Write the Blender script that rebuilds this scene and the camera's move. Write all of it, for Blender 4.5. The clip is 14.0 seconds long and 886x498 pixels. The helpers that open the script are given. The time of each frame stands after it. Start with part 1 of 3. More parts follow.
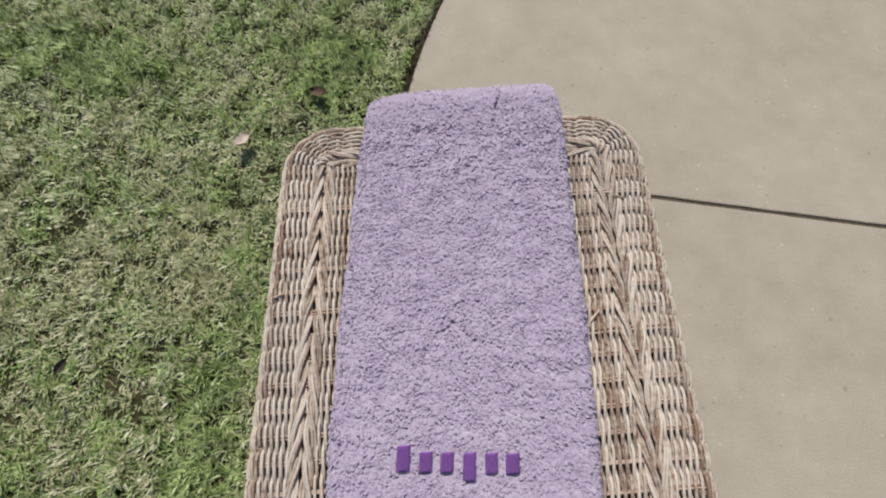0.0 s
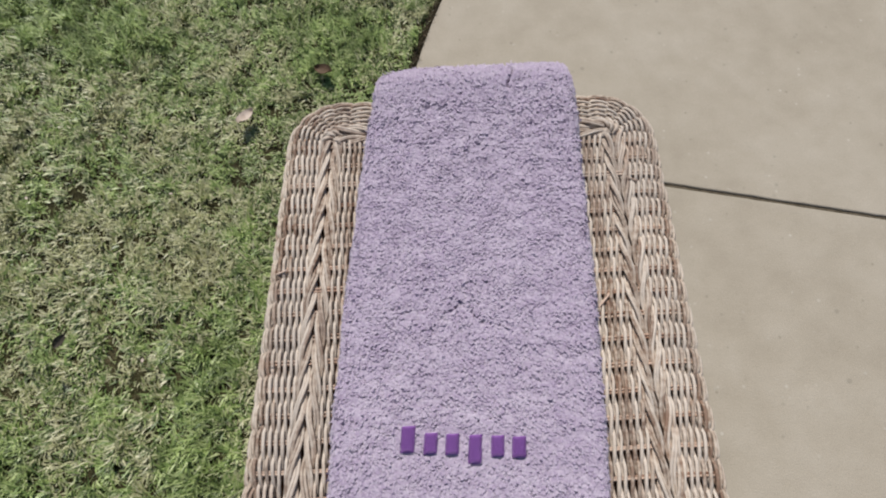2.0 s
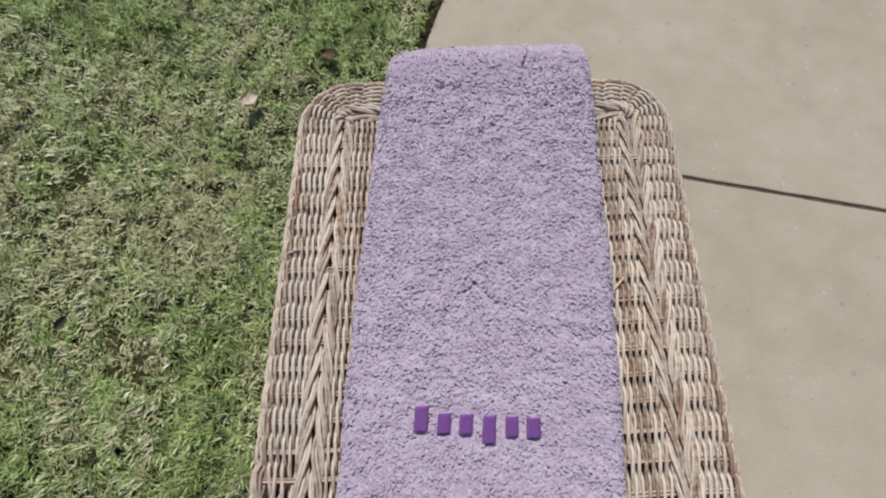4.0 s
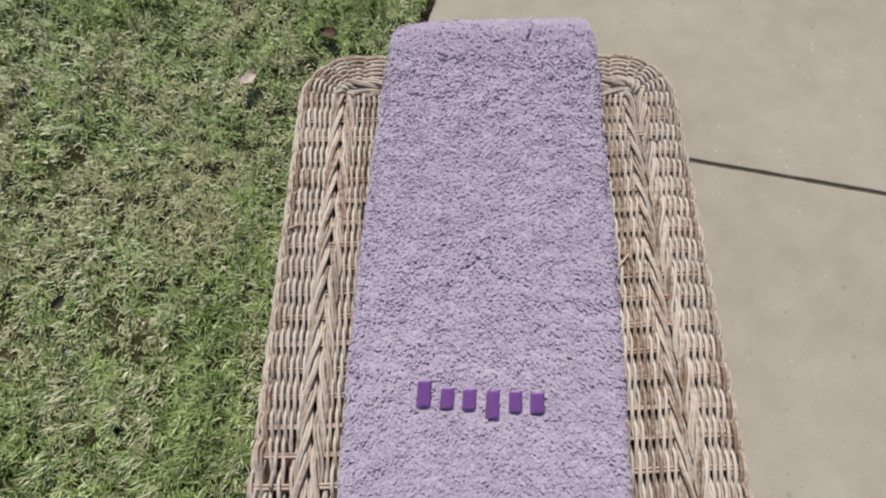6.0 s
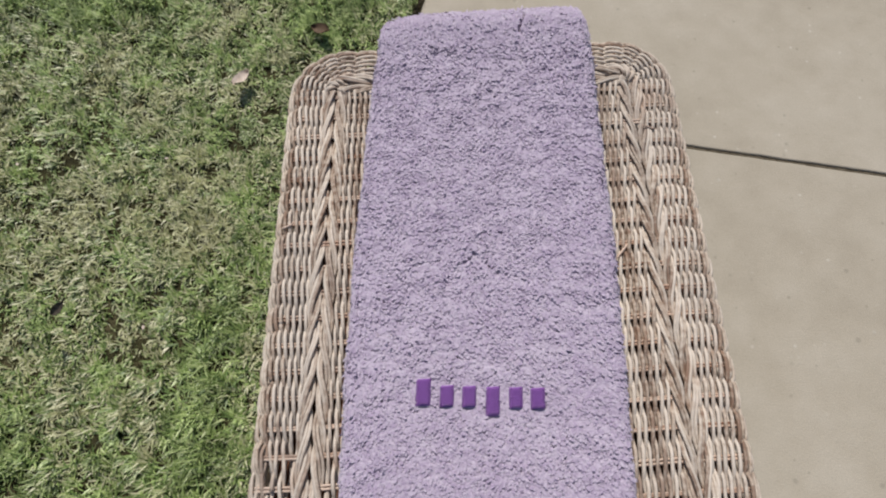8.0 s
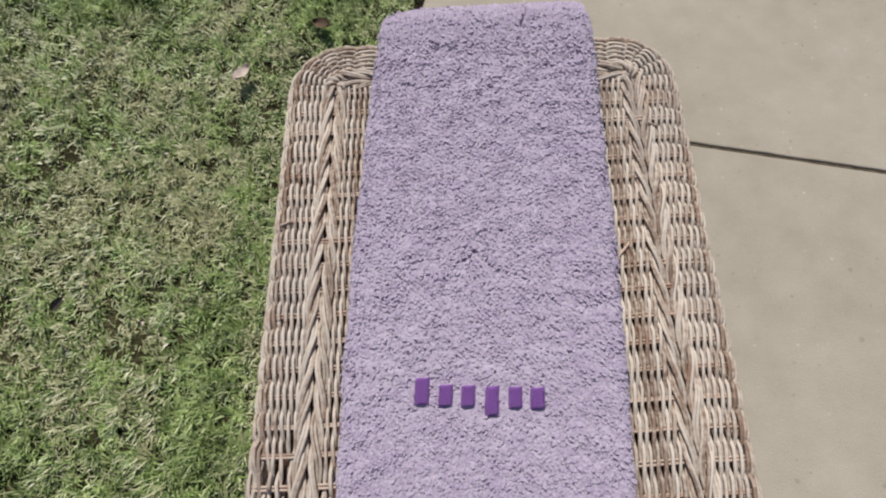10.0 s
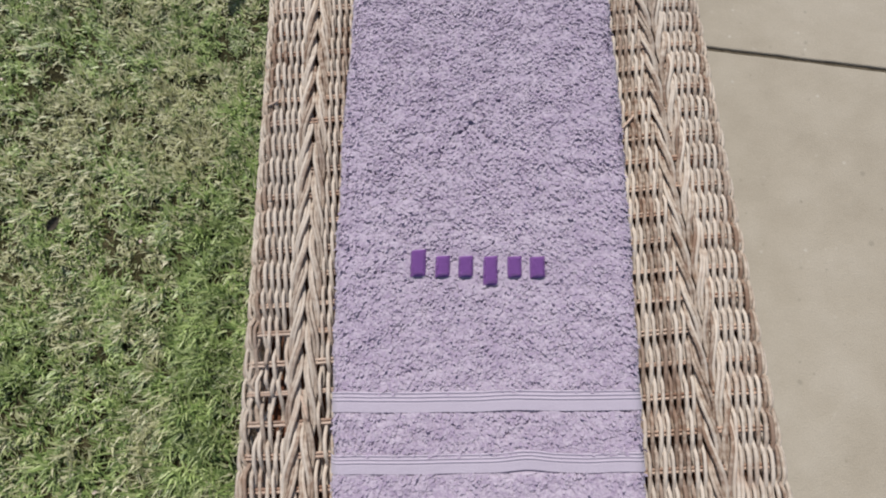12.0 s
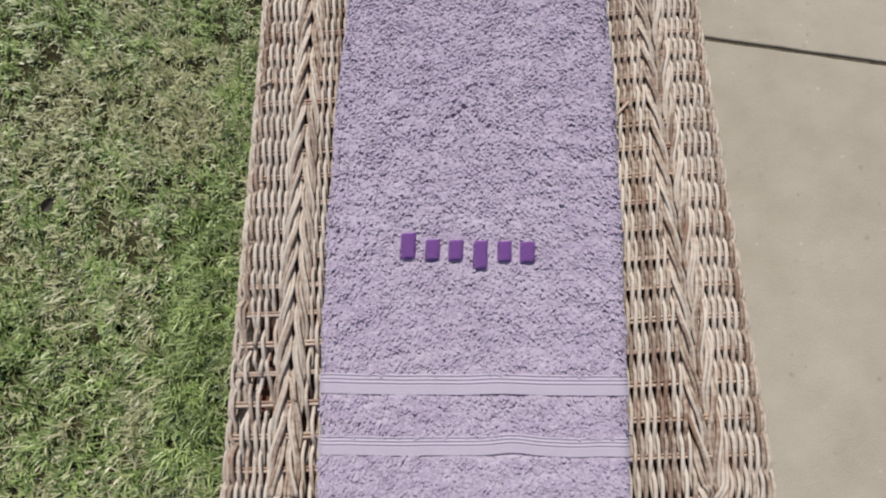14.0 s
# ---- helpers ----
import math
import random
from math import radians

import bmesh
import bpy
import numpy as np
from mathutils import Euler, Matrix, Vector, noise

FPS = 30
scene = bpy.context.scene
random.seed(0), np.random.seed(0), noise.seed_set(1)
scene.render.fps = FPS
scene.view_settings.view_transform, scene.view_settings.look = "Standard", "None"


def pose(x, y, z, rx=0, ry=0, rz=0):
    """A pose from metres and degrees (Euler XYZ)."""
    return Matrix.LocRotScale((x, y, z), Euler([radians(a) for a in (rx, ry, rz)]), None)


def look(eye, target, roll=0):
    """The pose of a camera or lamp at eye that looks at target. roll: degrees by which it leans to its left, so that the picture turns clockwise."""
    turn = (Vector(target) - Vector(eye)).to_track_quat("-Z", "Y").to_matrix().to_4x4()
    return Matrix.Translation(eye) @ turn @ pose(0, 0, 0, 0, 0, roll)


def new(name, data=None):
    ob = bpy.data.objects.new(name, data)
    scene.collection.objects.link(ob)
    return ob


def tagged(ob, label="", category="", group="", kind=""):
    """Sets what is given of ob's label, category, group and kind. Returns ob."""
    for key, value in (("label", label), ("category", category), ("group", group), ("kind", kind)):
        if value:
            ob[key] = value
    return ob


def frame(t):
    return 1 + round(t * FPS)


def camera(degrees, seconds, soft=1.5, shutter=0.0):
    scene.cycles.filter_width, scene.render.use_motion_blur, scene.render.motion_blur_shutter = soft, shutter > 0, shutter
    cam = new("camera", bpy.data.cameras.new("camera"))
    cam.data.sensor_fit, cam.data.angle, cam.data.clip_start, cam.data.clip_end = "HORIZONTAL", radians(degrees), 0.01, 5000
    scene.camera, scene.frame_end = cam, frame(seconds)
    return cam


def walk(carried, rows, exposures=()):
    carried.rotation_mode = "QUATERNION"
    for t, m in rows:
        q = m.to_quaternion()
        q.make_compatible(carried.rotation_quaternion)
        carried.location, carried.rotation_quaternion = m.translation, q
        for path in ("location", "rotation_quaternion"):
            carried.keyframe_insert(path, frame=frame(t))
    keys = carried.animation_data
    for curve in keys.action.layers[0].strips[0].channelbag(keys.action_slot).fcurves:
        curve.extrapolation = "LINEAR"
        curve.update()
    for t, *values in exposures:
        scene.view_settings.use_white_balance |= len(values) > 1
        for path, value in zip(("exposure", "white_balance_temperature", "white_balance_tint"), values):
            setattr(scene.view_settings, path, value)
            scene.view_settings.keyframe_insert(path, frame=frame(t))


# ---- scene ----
cam = camera(78.1, 14.0, soft=2.1)
PATH = [
    (0, (0.031, 0.013, 1.54), (0.02, 0.814, -0.293), -3.6),
    (0.5, (0.019, 0.018, 1.533), (0.007, 0.809, -0.304), -3.1),
    (1, (0.016, 0.02, 1.528), (0.008, 0.808, -0.311), -2.1),
    (1.5, (0.019, 0.015, 1.523), (0.016, 0.787, -0.322), -1.8),
    (2, (0.016, 0.01, 1.517), (0.006, 0.767, -0.335), -2.3),
    (2.5, (0.007, 0.004, 1.509), (-0.005, 0.744, -0.349), -1.9),
    (3, (0.0, 0.003, 1.508), (-0.001, 0.751, -0.347), -1.0),
    (5.5, (-0.021, -0.023, 1.485), (-0.016, 0.685, -0.385), -0.1),
    (6, (-0.02, -0.021, 1.483), (-0.01, 0.677, -0.391), 0.3),
    (6.5, (-0.018, -0.02, 1.48), (-0.006, 0.671, -0.397), 0.4),
    (7, (-0.016, -0.018, 1.478), (-0.007, 0.665, -0.402), -0.5),
    (7.5, (-0.014, -0.019, 1.472), (-0.006, 0.656, -0.41), -1.2),
    (8, (-0.011, -0.015, 1.475), (-0.008, 0.662, -0.407), -1.9),
    (8.2, (-0.015, -0.013, 1.475), (-0.021, 0.662, -0.408), -2.5),
    (10.3, (-0.007, -0.01, 1.463), (-0.012, 0.648, -0.425), -2.3),
    (10.5, (-0.007, -0.016, 1.459), (-0.02, 0.634, -0.433), -3.0),
    (11, (-0.006, -0.043, 1.443), (-0.027, 0.555, -0.466), -4.2),
    (11.5, (-0.006, -0.075, 1.425), (-0.03, 0.471, -0.499), -5.0),
    (12, (0.0, -0.106, 1.408), (-0.03, 0.392, -0.528), -6.3),
    (12.5, (0.001, -0.114, 1.405), (-0.034, 0.364, -0.537), -6.6),
    (13, (0.009, -0.116, 1.406), (-0.017, 0.356, -0.538), -5.5),
    (13.5, (0.012, -0.117, 1.404), (-0.014, 0.36, -0.538), -5.2),
    (14, (0.012, -0.115, 1.404), (-0.019, 0.35, -0.541), -5.7),
]
walk(cam, [(t, look(eye, target, roll)) for t, eye, target, roll in PATH])


# ---- world, sun ----
SUN_EL, SUN_AZ = 51.0, 11.0          # elevation; degrees from +y towards -x
world = bpy.data.worlds.new("world")
scene.world = world
world.use_nodes = True
wn = world.node_tree
sky = wn.nodes.new("ShaderNodeTexSky")
sky.sky_type, sky.sun_disc = "NISHITA", False
sky.sun_elevation, sky.sun_rotation = radians(SUN_EL), radians(-SUN_AZ)
back = wn.nodes["Background"]
back.inputs["Strength"].default_value = 0.065
wn.links.new(sky.outputs[0], back.inputs["Color"])

sun_data = bpy.data.lights.new("sun", "SUN")
sun_data.energy, sun_data.angle, sun_data.color = 3.5, radians(0.5), (1.0, 0.95, 0.88)
sun = new("sun", sun_data)
sun_way = Vector((-math.sin(radians(SUN_AZ)) * math.cos(radians(SUN_EL)), math.cos(radians(SUN_AZ)) * math.cos(radians(SUN_EL)), math.sin(radians(SUN_EL))))
sun.matrix_world = look(sun_way * 20, (0, 0, 0))
scene.view_settings.exposure = 0.0


# ---- materials ----
class Mat:
    """A small builder of node materials."""

    def __init__(self, name, rough=0.8, spec=0.3):
        self.m = bpy.data.materials.new(name)
        self.m.use_nodes = True
        self.t = self.m.node_tree
        self.p = self.t.nodes["Principled BSDF"]
        self.p.inputs["Roughness"].default_value = rough
        self.p.inputs["Specular IOR Level"].default_value = spec
        self.height = None

    def node(self, kind, **inputs):
        n = self.t.nodes.new(kind)
        for k, v in inputs.items():
            self.set(n.inputs[k.replace("_", " ")], v)
        return n

    def set(self, socket, v):
        if isinstance(v, bpy.types.NodeSocket):
            self.t.links.new(v, socket)
        else:
            socket.default_value = v

    def coords(self, scale=(1, 1, 1)):
        c = self.node("ShaderNodeTexCoord").outputs["Object"]
        m = self.node("ShaderNodeMapping")
        self.t.links.new(c, m.inputs["Vector"])
        m.inputs["Scale"].default_value = scale
        return m.outputs[0]

    def world_coords(self):
        return self.node("ShaderNodeNewGeometry").outputs["Position"]

    def noise(self, vec, scale, detail=3.0, rough=0.55):
        n = self.node("ShaderNodeTexNoise", Scale=scale, Detail=detail, Roughness=rough)
        self.t.links.new(vec, n.inputs["Vector"])
        return n.outputs["Fac"]

    def ramp(self, fac, *stops):
        r = self.node("ShaderNodeValToRGB")
        self.t.links.new(fac, r.inputs[0])
        e = r.color_ramp.elements
        while len(e) < len(stops):
            e.new(0.5)
        for el, (p, c) in zip(e, stops):
            el.position, el.color = p, (*c, 1) if len(c) == 3 else c
        return r.outputs[0]

    def grey(self, fac, *stops):
        return self.ramp(fac, *[(p, (v, v, v)) for p, v in stops])

    def mix(self, fac, a, b, mode="MIX"):
        n = self.t.nodes.new("ShaderNodeMix")
        n.data_type, n.blend_type = "RGBA", mode
        self.set(n.inputs["Factor"], fac)
        for key, v in ((6, a), (7, b)):
            self.set(n.inputs[key], (*v, 1) if isinstance(v, tuple) and len(v) == 3 else v)
        return n.outputs[2]

    def add(self, a, b, op="ADD"):
        n = self.t.nodes.new("ShaderNodeMath")
        n.operation = op
        self.set(n.inputs[0], a), self.set(n.inputs[1], b)
        return n.outputs[0]

    def bump(self, h, dist, strength=1.0):
        b = self.node("ShaderNodeBump", Strength=strength, Distance=dist, Height=h)
        self.t.links.new(b.outputs[0], self.p.inputs["Normal"])

    def thin(self, c, share):
        """Lets part of the light through, as thin fibres and blades do."""
        self.set(self.p.inputs["Base Color"], c)
        t = self.node("ShaderNodeBsdfTranslucent", Color=c)
        m = self.node("ShaderNodeMixShader")
        m.inputs[0].default_value = share
        self.t.links.new(self.p.outputs[0], m.inputs[1])
        self.t.links.new(t.outputs[0], m.inputs[2])
        self.t.links.new(m.outputs[0], self.t.nodes["Material Output"].inputs["Surface"])
        return self.m

    def colour(self, c):
        self.set(self.p.inputs["Base Color"], c)
        return self.m


# patches of greener, longer blades: x, y and half-widths
GREENER = [(-0.66, 0.12, 0.13, 0.42), (-1.62, 1.05, 0.22, 0.2), (-1.45, 1.62, 0.3, 0.16), (-0.35, 1.45, 0.2, 0.25), (-1.14, -0.02, 0.12, 0.13), (-0.66, -0.22, 0.12, 0.14), (-1.62, 0.78, 0.14, 0.25), (-1.2, 1.5, 0.3, 0.2)]


DRY = [(-1.15, 0.62, 0.5, 0.28), (-0.75, 0.72, 0.25, 0.2)]


def grass_material():
    b = Mat("grass", 0.42, 0.45)
    rnd = b.node("ShaderNodeNewGeometry").outputs["Random Per Island"]
    pos = b.world_coords()
    patch = b.add(b.noise(pos, 6.0, 3.0), b.add(b.noise(pos, 26.0, 2.0), 0.45, "MULTIPLY"))
    deep = b.grey(b.noise(pos, 9.0, 2.0), (0.40, 0.68), (0.58, 1.08))
    green = b.ramp(rnd, (0.0, (0.12, 0.19, 0.055)), (0.35, (0.268, 0.37, 0.112)), (0.7, (0.41, 0.515, 0.19)), (1.0, (0.555, 0.635, 0.305)))
    green = b.mix(1.0, green, deep, "MULTIPLY")
    straw = b.ramp(rnd, (0.0, (0.24, 0.24, 0.098)), (0.5, (0.465, 0.455, 0.245)), (1.0, (0.625, 0.60, 0.395)))
    dry = b.add(patch, b.add(rnd, 0.34, "MULTIPLY"))
    for x, y, rx, ry, amount in [p + (0.22,) for p in GREENER] + [p + (-0.10,) for p in DRY]:
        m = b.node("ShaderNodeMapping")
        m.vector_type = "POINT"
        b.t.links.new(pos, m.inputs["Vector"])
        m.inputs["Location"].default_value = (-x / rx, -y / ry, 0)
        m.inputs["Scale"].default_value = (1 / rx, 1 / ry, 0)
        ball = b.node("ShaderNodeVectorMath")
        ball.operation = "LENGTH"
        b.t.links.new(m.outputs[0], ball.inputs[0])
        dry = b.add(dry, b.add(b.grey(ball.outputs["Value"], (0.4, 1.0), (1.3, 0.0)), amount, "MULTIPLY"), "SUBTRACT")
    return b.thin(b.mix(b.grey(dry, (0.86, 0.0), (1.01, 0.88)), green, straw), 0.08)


def soil_material():
    b = Mat("soil_and_thatch", 0.95, 0.1)
    pos = b.world_coords()
    c = b.ramp(b.noise(pos, 30, 5), (0.3, (0.028, 0.026, 0.013)), (0.55, (0.065, 0.06, 0.028)), (0.75, (0.15, 0.125, 0.07)))
    b.bump(b.noise(pos, 120, 4), 0.012)
    return b.colour(c)


def far_grass_material():
    b = Mat("far_grass", 0.9, 0.15)
    pos = b.world_coords()
    fine = b.noise(pos, 60, 5, 0.7)
    c = b.ramp(b.add(b.add(fine, 0.6, "MULTIPLY"), b.add(b.noise(pos, 2.5, 4), 0.4, "MULTIPLY")), (0.3, (0.075, 0.098, 0.036)), (0.5, (0.165, 0.192, 0.072)), (0.7, (0.31, 0.31, 0.16)))
    b.bump(fine, 0.03)
    return b.colour(c)


def concrete_material():
    b = Mat("brushed_concrete", 0.82, 0.3)
    pos = b.world_coords()
    big = b.noise(pos, 1.7, 4)
    mid = b.noise(pos, 9.0, 5, 0.6)
    fine = b.noise(pos, 260.0, 3)
    c = b.ramp(b.add(b.add(big, 0.5, "MULTIPLY"), b.add(mid, 0.5, "MULTIPLY")), (0.34, (0.395, 0.345, 0.272)), (0.5, (0.447, 0.395, 0.316)), (0.66, (0.492, 0.441, 0.362)))
    c = b.mix(0.16, c, b.grey(fine, (0.3, 0.25), (0.7, 0.75)), "OVERLAY")
    vor = b.node("ShaderNodeTexVoronoi", Scale=13.0)
    b.t.links.new(pos, vor.inputs["Vector"])
    size = b.add(b.noise(pos, 3.1, 2), 0.5, "SUBTRACT")
    pit = b.grey(b.add(vor.outputs["Distance"], b.add(size, 0.35, "MULTIPLY"), "SUBTRACT"), (0.03, 1.0), (0.085, 0.0))
    c = b.mix(b.add(pit, 0.35, "MULTIPLY"), c, (0.2, 0.185, 0.15))
    fleck = b.node("ShaderNodeTexVoronoi", Scale=34.0)
    b.t.links.new(pos, fleck.inputs["Vector"])
    rgb = b.node("ShaderNodeSeparateColor", Color=fleck.outputs["Color"])
    spot = b.grey(fleck.outputs["Distance"], (0.10, 1.0), (0.2, 0.0))
    where = b.grey(b.noise(pos, 4.5, 2), (0.44, 0.0), (0.56, 1.0))
    for channel, colour, amount in (("Red", (0.22, 0.195, 0.15), 0.4), ("Green", (0.64, 0.61, 0.54), 0.5)):
        rare = b.grey(rgb.outputs[channel], (0.78, 0.0), (0.84, amount))
        c = b.mix(b.add(b.add(spot, rare, "MULTIPLY"), where, "MULTIPLY"), c, colour)
    pale = b.grey(b.noise(pos, 38.0, 2), (0.70, 0.0), (0.78, 1.0))
    c = b.mix(b.add(pale, 0.35, "MULTIPLY"), c, (0.62, 0.59, 0.52))
    b.bump(b.add(b.add(fine, 0.3, "MULTIPLY"), b.add(mid, 0.8, "MULTIPLY")), 0.0035)
    return b.colour(c)


def wicker_material(name, tint):
    b = Mat(name, 0.62, 0.3)
    rnd = b.node("ShaderNodeObjectInfo").outputs["Random"]
    pos = b.world_coords()
    pale, warm, dark = tint
    local = b.add(b.add(b.noise(pos, 9, 3), 0.3, "MULTIPLY"), b.add(b.noise(pos, 120, 3), 0.4, "MULTIPLY"))
    base = b.ramp(b.add(b.add(rnd, 0.28, "MULTIPLY"), local), (0.35, dark), (0.44, warm), (0.535, pale), (0.74, tuple(v * 1.22 for v in pale)))
    aged = b.grey(b.noise(pos, 5.0, 2), (0.42, 0.0), (0.6, 0.6))
    base = b.mix(aged, base, b.mix(0.6, base, (0.50, 0.44, 0.39)))
    grain = b.noise(b.coords((300, 30, 300)), 4.0, 3)
    c = b.mix(0.35, base, b.grey(grain, (0.3, 0.28), (0.7, 0.72)), "OVERLAY")
    rust = b.grey(b.noise(pos, 16.0, 4), (0.56, 0.0), (0.72, 0.42))
    c = b.mix(rust, c, (0.36, 0.20, 0.125))
    b.bump(grain, 0.0006)
    return b.colour(c)


def towel_material(name, a, c2, bump=0.0):
    b = Mat(name, 0.95, 0.1)
    b.p.inputs["Sheen Weight"].default_value = 0.25
    b.p.inputs["Sheen Roughness"].default_value = 0.6
    rnd = b.node("ShaderNodeNewGeometry").outputs["Random Per Island"]
    pos = b.world_coords()
    c = b.ramp(b.add(b.add(rnd, 0.35, "MULTIPLY"), b.add(b.add(b.noise(pos, 55, 3), 0.4, "MULTIPLY"), b.add(b.noise(pos, 14, 3), 0.25, "MULTIPLY"))), (0.32, a), (0.68, c2))
    if bump:
        nap = b.node("ShaderNodeMapping", Scale=(0.55, 1.0, 0.8))
        b.t.links.new(pos, nap.inputs["Vector"])
        b.bump(b.noise(nap.outputs[0], 900, 3), bump)
    return b.thin(c, 0.1)


def thread_material():
    b = Mat("purple_thread", 0.38, 0.5)
    pos = b.world_coords()
    w = b.node("ShaderNodeTexWave", Scale=330.0, Distortion=1.5, Detail=2.0)
    w.bands_direction = "Y"
    b.t.links.new(pos, w.inputs["Vector"])
    # satin sheen on the ridges and shade between stitches painted as two purples
    c = b.mix(w.outputs["Fac"], (0.19, 0.06, 0.32), (0.42, 0.18, 0.60))
    b.bump(w.outputs["Fac"], 0.0008)
    return b.colour(c)


def plain_material(name, lo, hi, scale, rough=0.7):
    b = Mat(name, rough, 0.3)
    n = b.noise(b.world_coords(), scale, 4)
    b.bump(n, 0.001)
    return b.colour(b.ramp(n, (0.3, lo), (0.7, hi)))


GRASS, SOIL, FAR_GRASS, CONCRETE = grass_material(), soil_material(), far_grass_material(), concrete_material()
REED = wicker_material("weathered_reed", ((0.68, 0.592, 0.505), (0.53, 0.43, 0.345), (0.27, 0.175, 0.125)))
STAKE = wicker_material("brown_reed", ((0.60, 0.45, 0.36), (0.48, 0.32, 0.24), (0.27, 0.15, 0.10)))
PILE = towel_material("lilac_terry", (0.49, 0.396, 0.548), (0.638, 0.558, 0.680), 0.0012)
BORDER = towel_material("lilac_border", (0.52, 0.458, 0.565), (0.60, 0.535, 0.645), 0.0006)
THREAD = thread_material()
JOINT = plain_material("joint_dirt", (0.075, 0.06, 0.04), (0.15, 0.125, 0.09), 60, 0.95)
# dead brown, darkened to carry the shade along the lawn edge
SHADED_THATCH = plain_material("shaded_thatch", (0.03, 0.022, 0.014), (0.10, 0.075, 0.045), 70, 0.9)
# dark brown holds the shade inside the table's weave
DARK_BACKING = plain_material("dark_backing", (0.11, 0.042, 0.022), (0.20, 0.085, 0.045), 40)


# ---- mesh helpers ----
def mesh_of(name, verts, faces, material, smooth=True):
    me = bpy.data.meshes.new(name)
    me.from_pydata([tuple(map(float, v)) for v in verts], [], faces)
    me.materials.append(material)
    if smooth:
        me.polygons.foreach_set("use_smooth", [True] * len(me.polygons))
    me.update()
    return me


def shade_by(me, normals):
    """Soft shading for fibres that scatter light, with one normal for each vertex."""
    me.polygons.foreach_set("use_smooth", [True] * len(me.polygons))
    me.normals_split_custom_set_from_vertices([tuple(v) for v in np.asarray(normals)])


def part(name, me, parent, label=""):
    ob = new(name, me)
    ob.parent = parent
    return tagged(ob, label)


def tube(points, radius, sides=6, squash=1.0):
    """Vertices and faces of a capped reed along the points; radius a number or one per point."""
    p = np.asarray(points, float)
    n = len(p)
    tan = np.gradient(p, axis=0)
    tan /= np.linalg.norm(tan, axis=1)[:, None] + 1e-12
    up = np.tile(np.array([0.0, 0.0, 1.0]), (n, 1))
    steep = np.abs(tan[:, 2]) > 0.9
    up[steep] = (0.0, 1.0, 0.0)
    side = np.cross(tan, up)
    side /= np.linalg.norm(side, axis=1)[:, None] + 1e-12
    up = np.cross(side, tan)
    r = np.broadcast_to(np.asarray(radius, float), (n,))
    a = np.arange(sides) * 2 * math.pi / sides
    ring = side[:, None, :] * np.cos(a)[None, :, None] + up[:, None, :] * (np.sin(a) * squash)[None, :, None]
    v = (p[:, None, :] + ring * r[:, None, None]).reshape(-1, 3)
    f = []
    for i in range(n - 1):
        for k in range(sides):
            k2 = (k + 1) % sides
            f.append((i * sides + k, i * sides + k2, (i + 1) * sides + k2, (i + 1) * sides + k))
    f.append(tuple(range(sides - 1, -1, -1)))
    f.append(tuple((n - 1) * sides + k for k in range(sides)))
    return v, f


def from_bmesh(name, bm, material, smooth=False):
    me = bpy.data.meshes.new(name)
    bm.to_mesh(me)
    bm.free()
    me.materials.append(material)
    if smooth:
        me.polygons.foreach_set("use_smooth", [True] * len(me.polygons))
    return me


def box(size, at, bevel=0.0):
    bm = bmesh.new()
    bmesh.ops.create_cube(bm, size=1.0)
    bmesh.ops.scale(bm, vec=size, verts=bm.verts)
    bmesh.ops.translate(bm, vec=at, verts=bm.verts)
    if bevel:
        bmesh.ops.bevel(bm, geom=bm.edges[:], offset=bevel, segments=2, affect="EDGES", profile=0.6)
    return bm


# ---- ground, patio ----
def lawn_edge(y):
    """x of the lawn's curved edge against the patio."""
    return 2.74 - math.sqrt(max(0.0, 2.9 ** 2 - (y - 0.6) ** 2))


def joint_y(x):
    return 0.978 - 0.2115 * x


def ground_sheet():
    bm = bmesh.new()
    bmesh.ops.create_grid(bm, x_segments=40, y_segments=40, size=400.0)
    bmesh.ops.translate(bm, vec=(0, 0, -0.03), verts=bm.verts)
    return tagged(new("ground", from_bmesh("ground", bm, FAR_GRASS)), "flat grassy ground reaching the horizon", "ground", kind="structure")


def near_soil():
    """Soil under the lawn, with a narrow edged trench along the patio."""
    steps = [-0.02, 0.0, 0.008, 0.022, 0.027, 0.04] + [0.06 + 0.06 * k for k in range(40)]
    v, f = [], []
    rows = 61
    for j in range(rows):
        y = -0.66 + 2.92 * j / (rows - 1)
        for d in steps:
            x = max(lawn_edge(y) - d, -1.5 - 0.27 * (y + 0.3))
            z = -0.0285 if d < 0.023 else -0.020 + 0.006 * noise.noise((x * 3, y * 3, 0.0))
            v.append((x, y, z))
    n = len(steps)
    for j in range(rows - 1):
        for i in range(n - 1):
            a = j * n + i
            f.append((a + 1, a, a + n, a + n + 1))
    return tagged(new("lawn_soil", mesh_of("lawn_soil", v, f, SOIL)), "dark soil and dry thatch under the lawn", "soil", kind="structure")


def slab(name, outline, pavement):
    bm = bmesh.new()
    f = bm.faces.new([bm.verts.new((x, y, 0.0)) for x, y in outline])
    ext = bmesh.ops.extrude_face_region(bm, geom=[f])
    bmesh.ops.translate(bm, vec=(0, 0, -0.1), verts=[g for g in ext["geom"] if isinstance(g, bmesh.types.BMVert)])
    bmesh.ops.recalc_face_normals(bm, faces=bm.faces[:])
    rim = [e for e in bm.edges if all(abs(v.co.z) < 1e-6 for v in e.verts)]
    bmesh.ops.bevel(bm, geom=rim, offset=0.004, segments=2, affect="EDGES", profile=0.5)
    return part(name, from_bmesh(name, bm, CONCRETE), pavement)


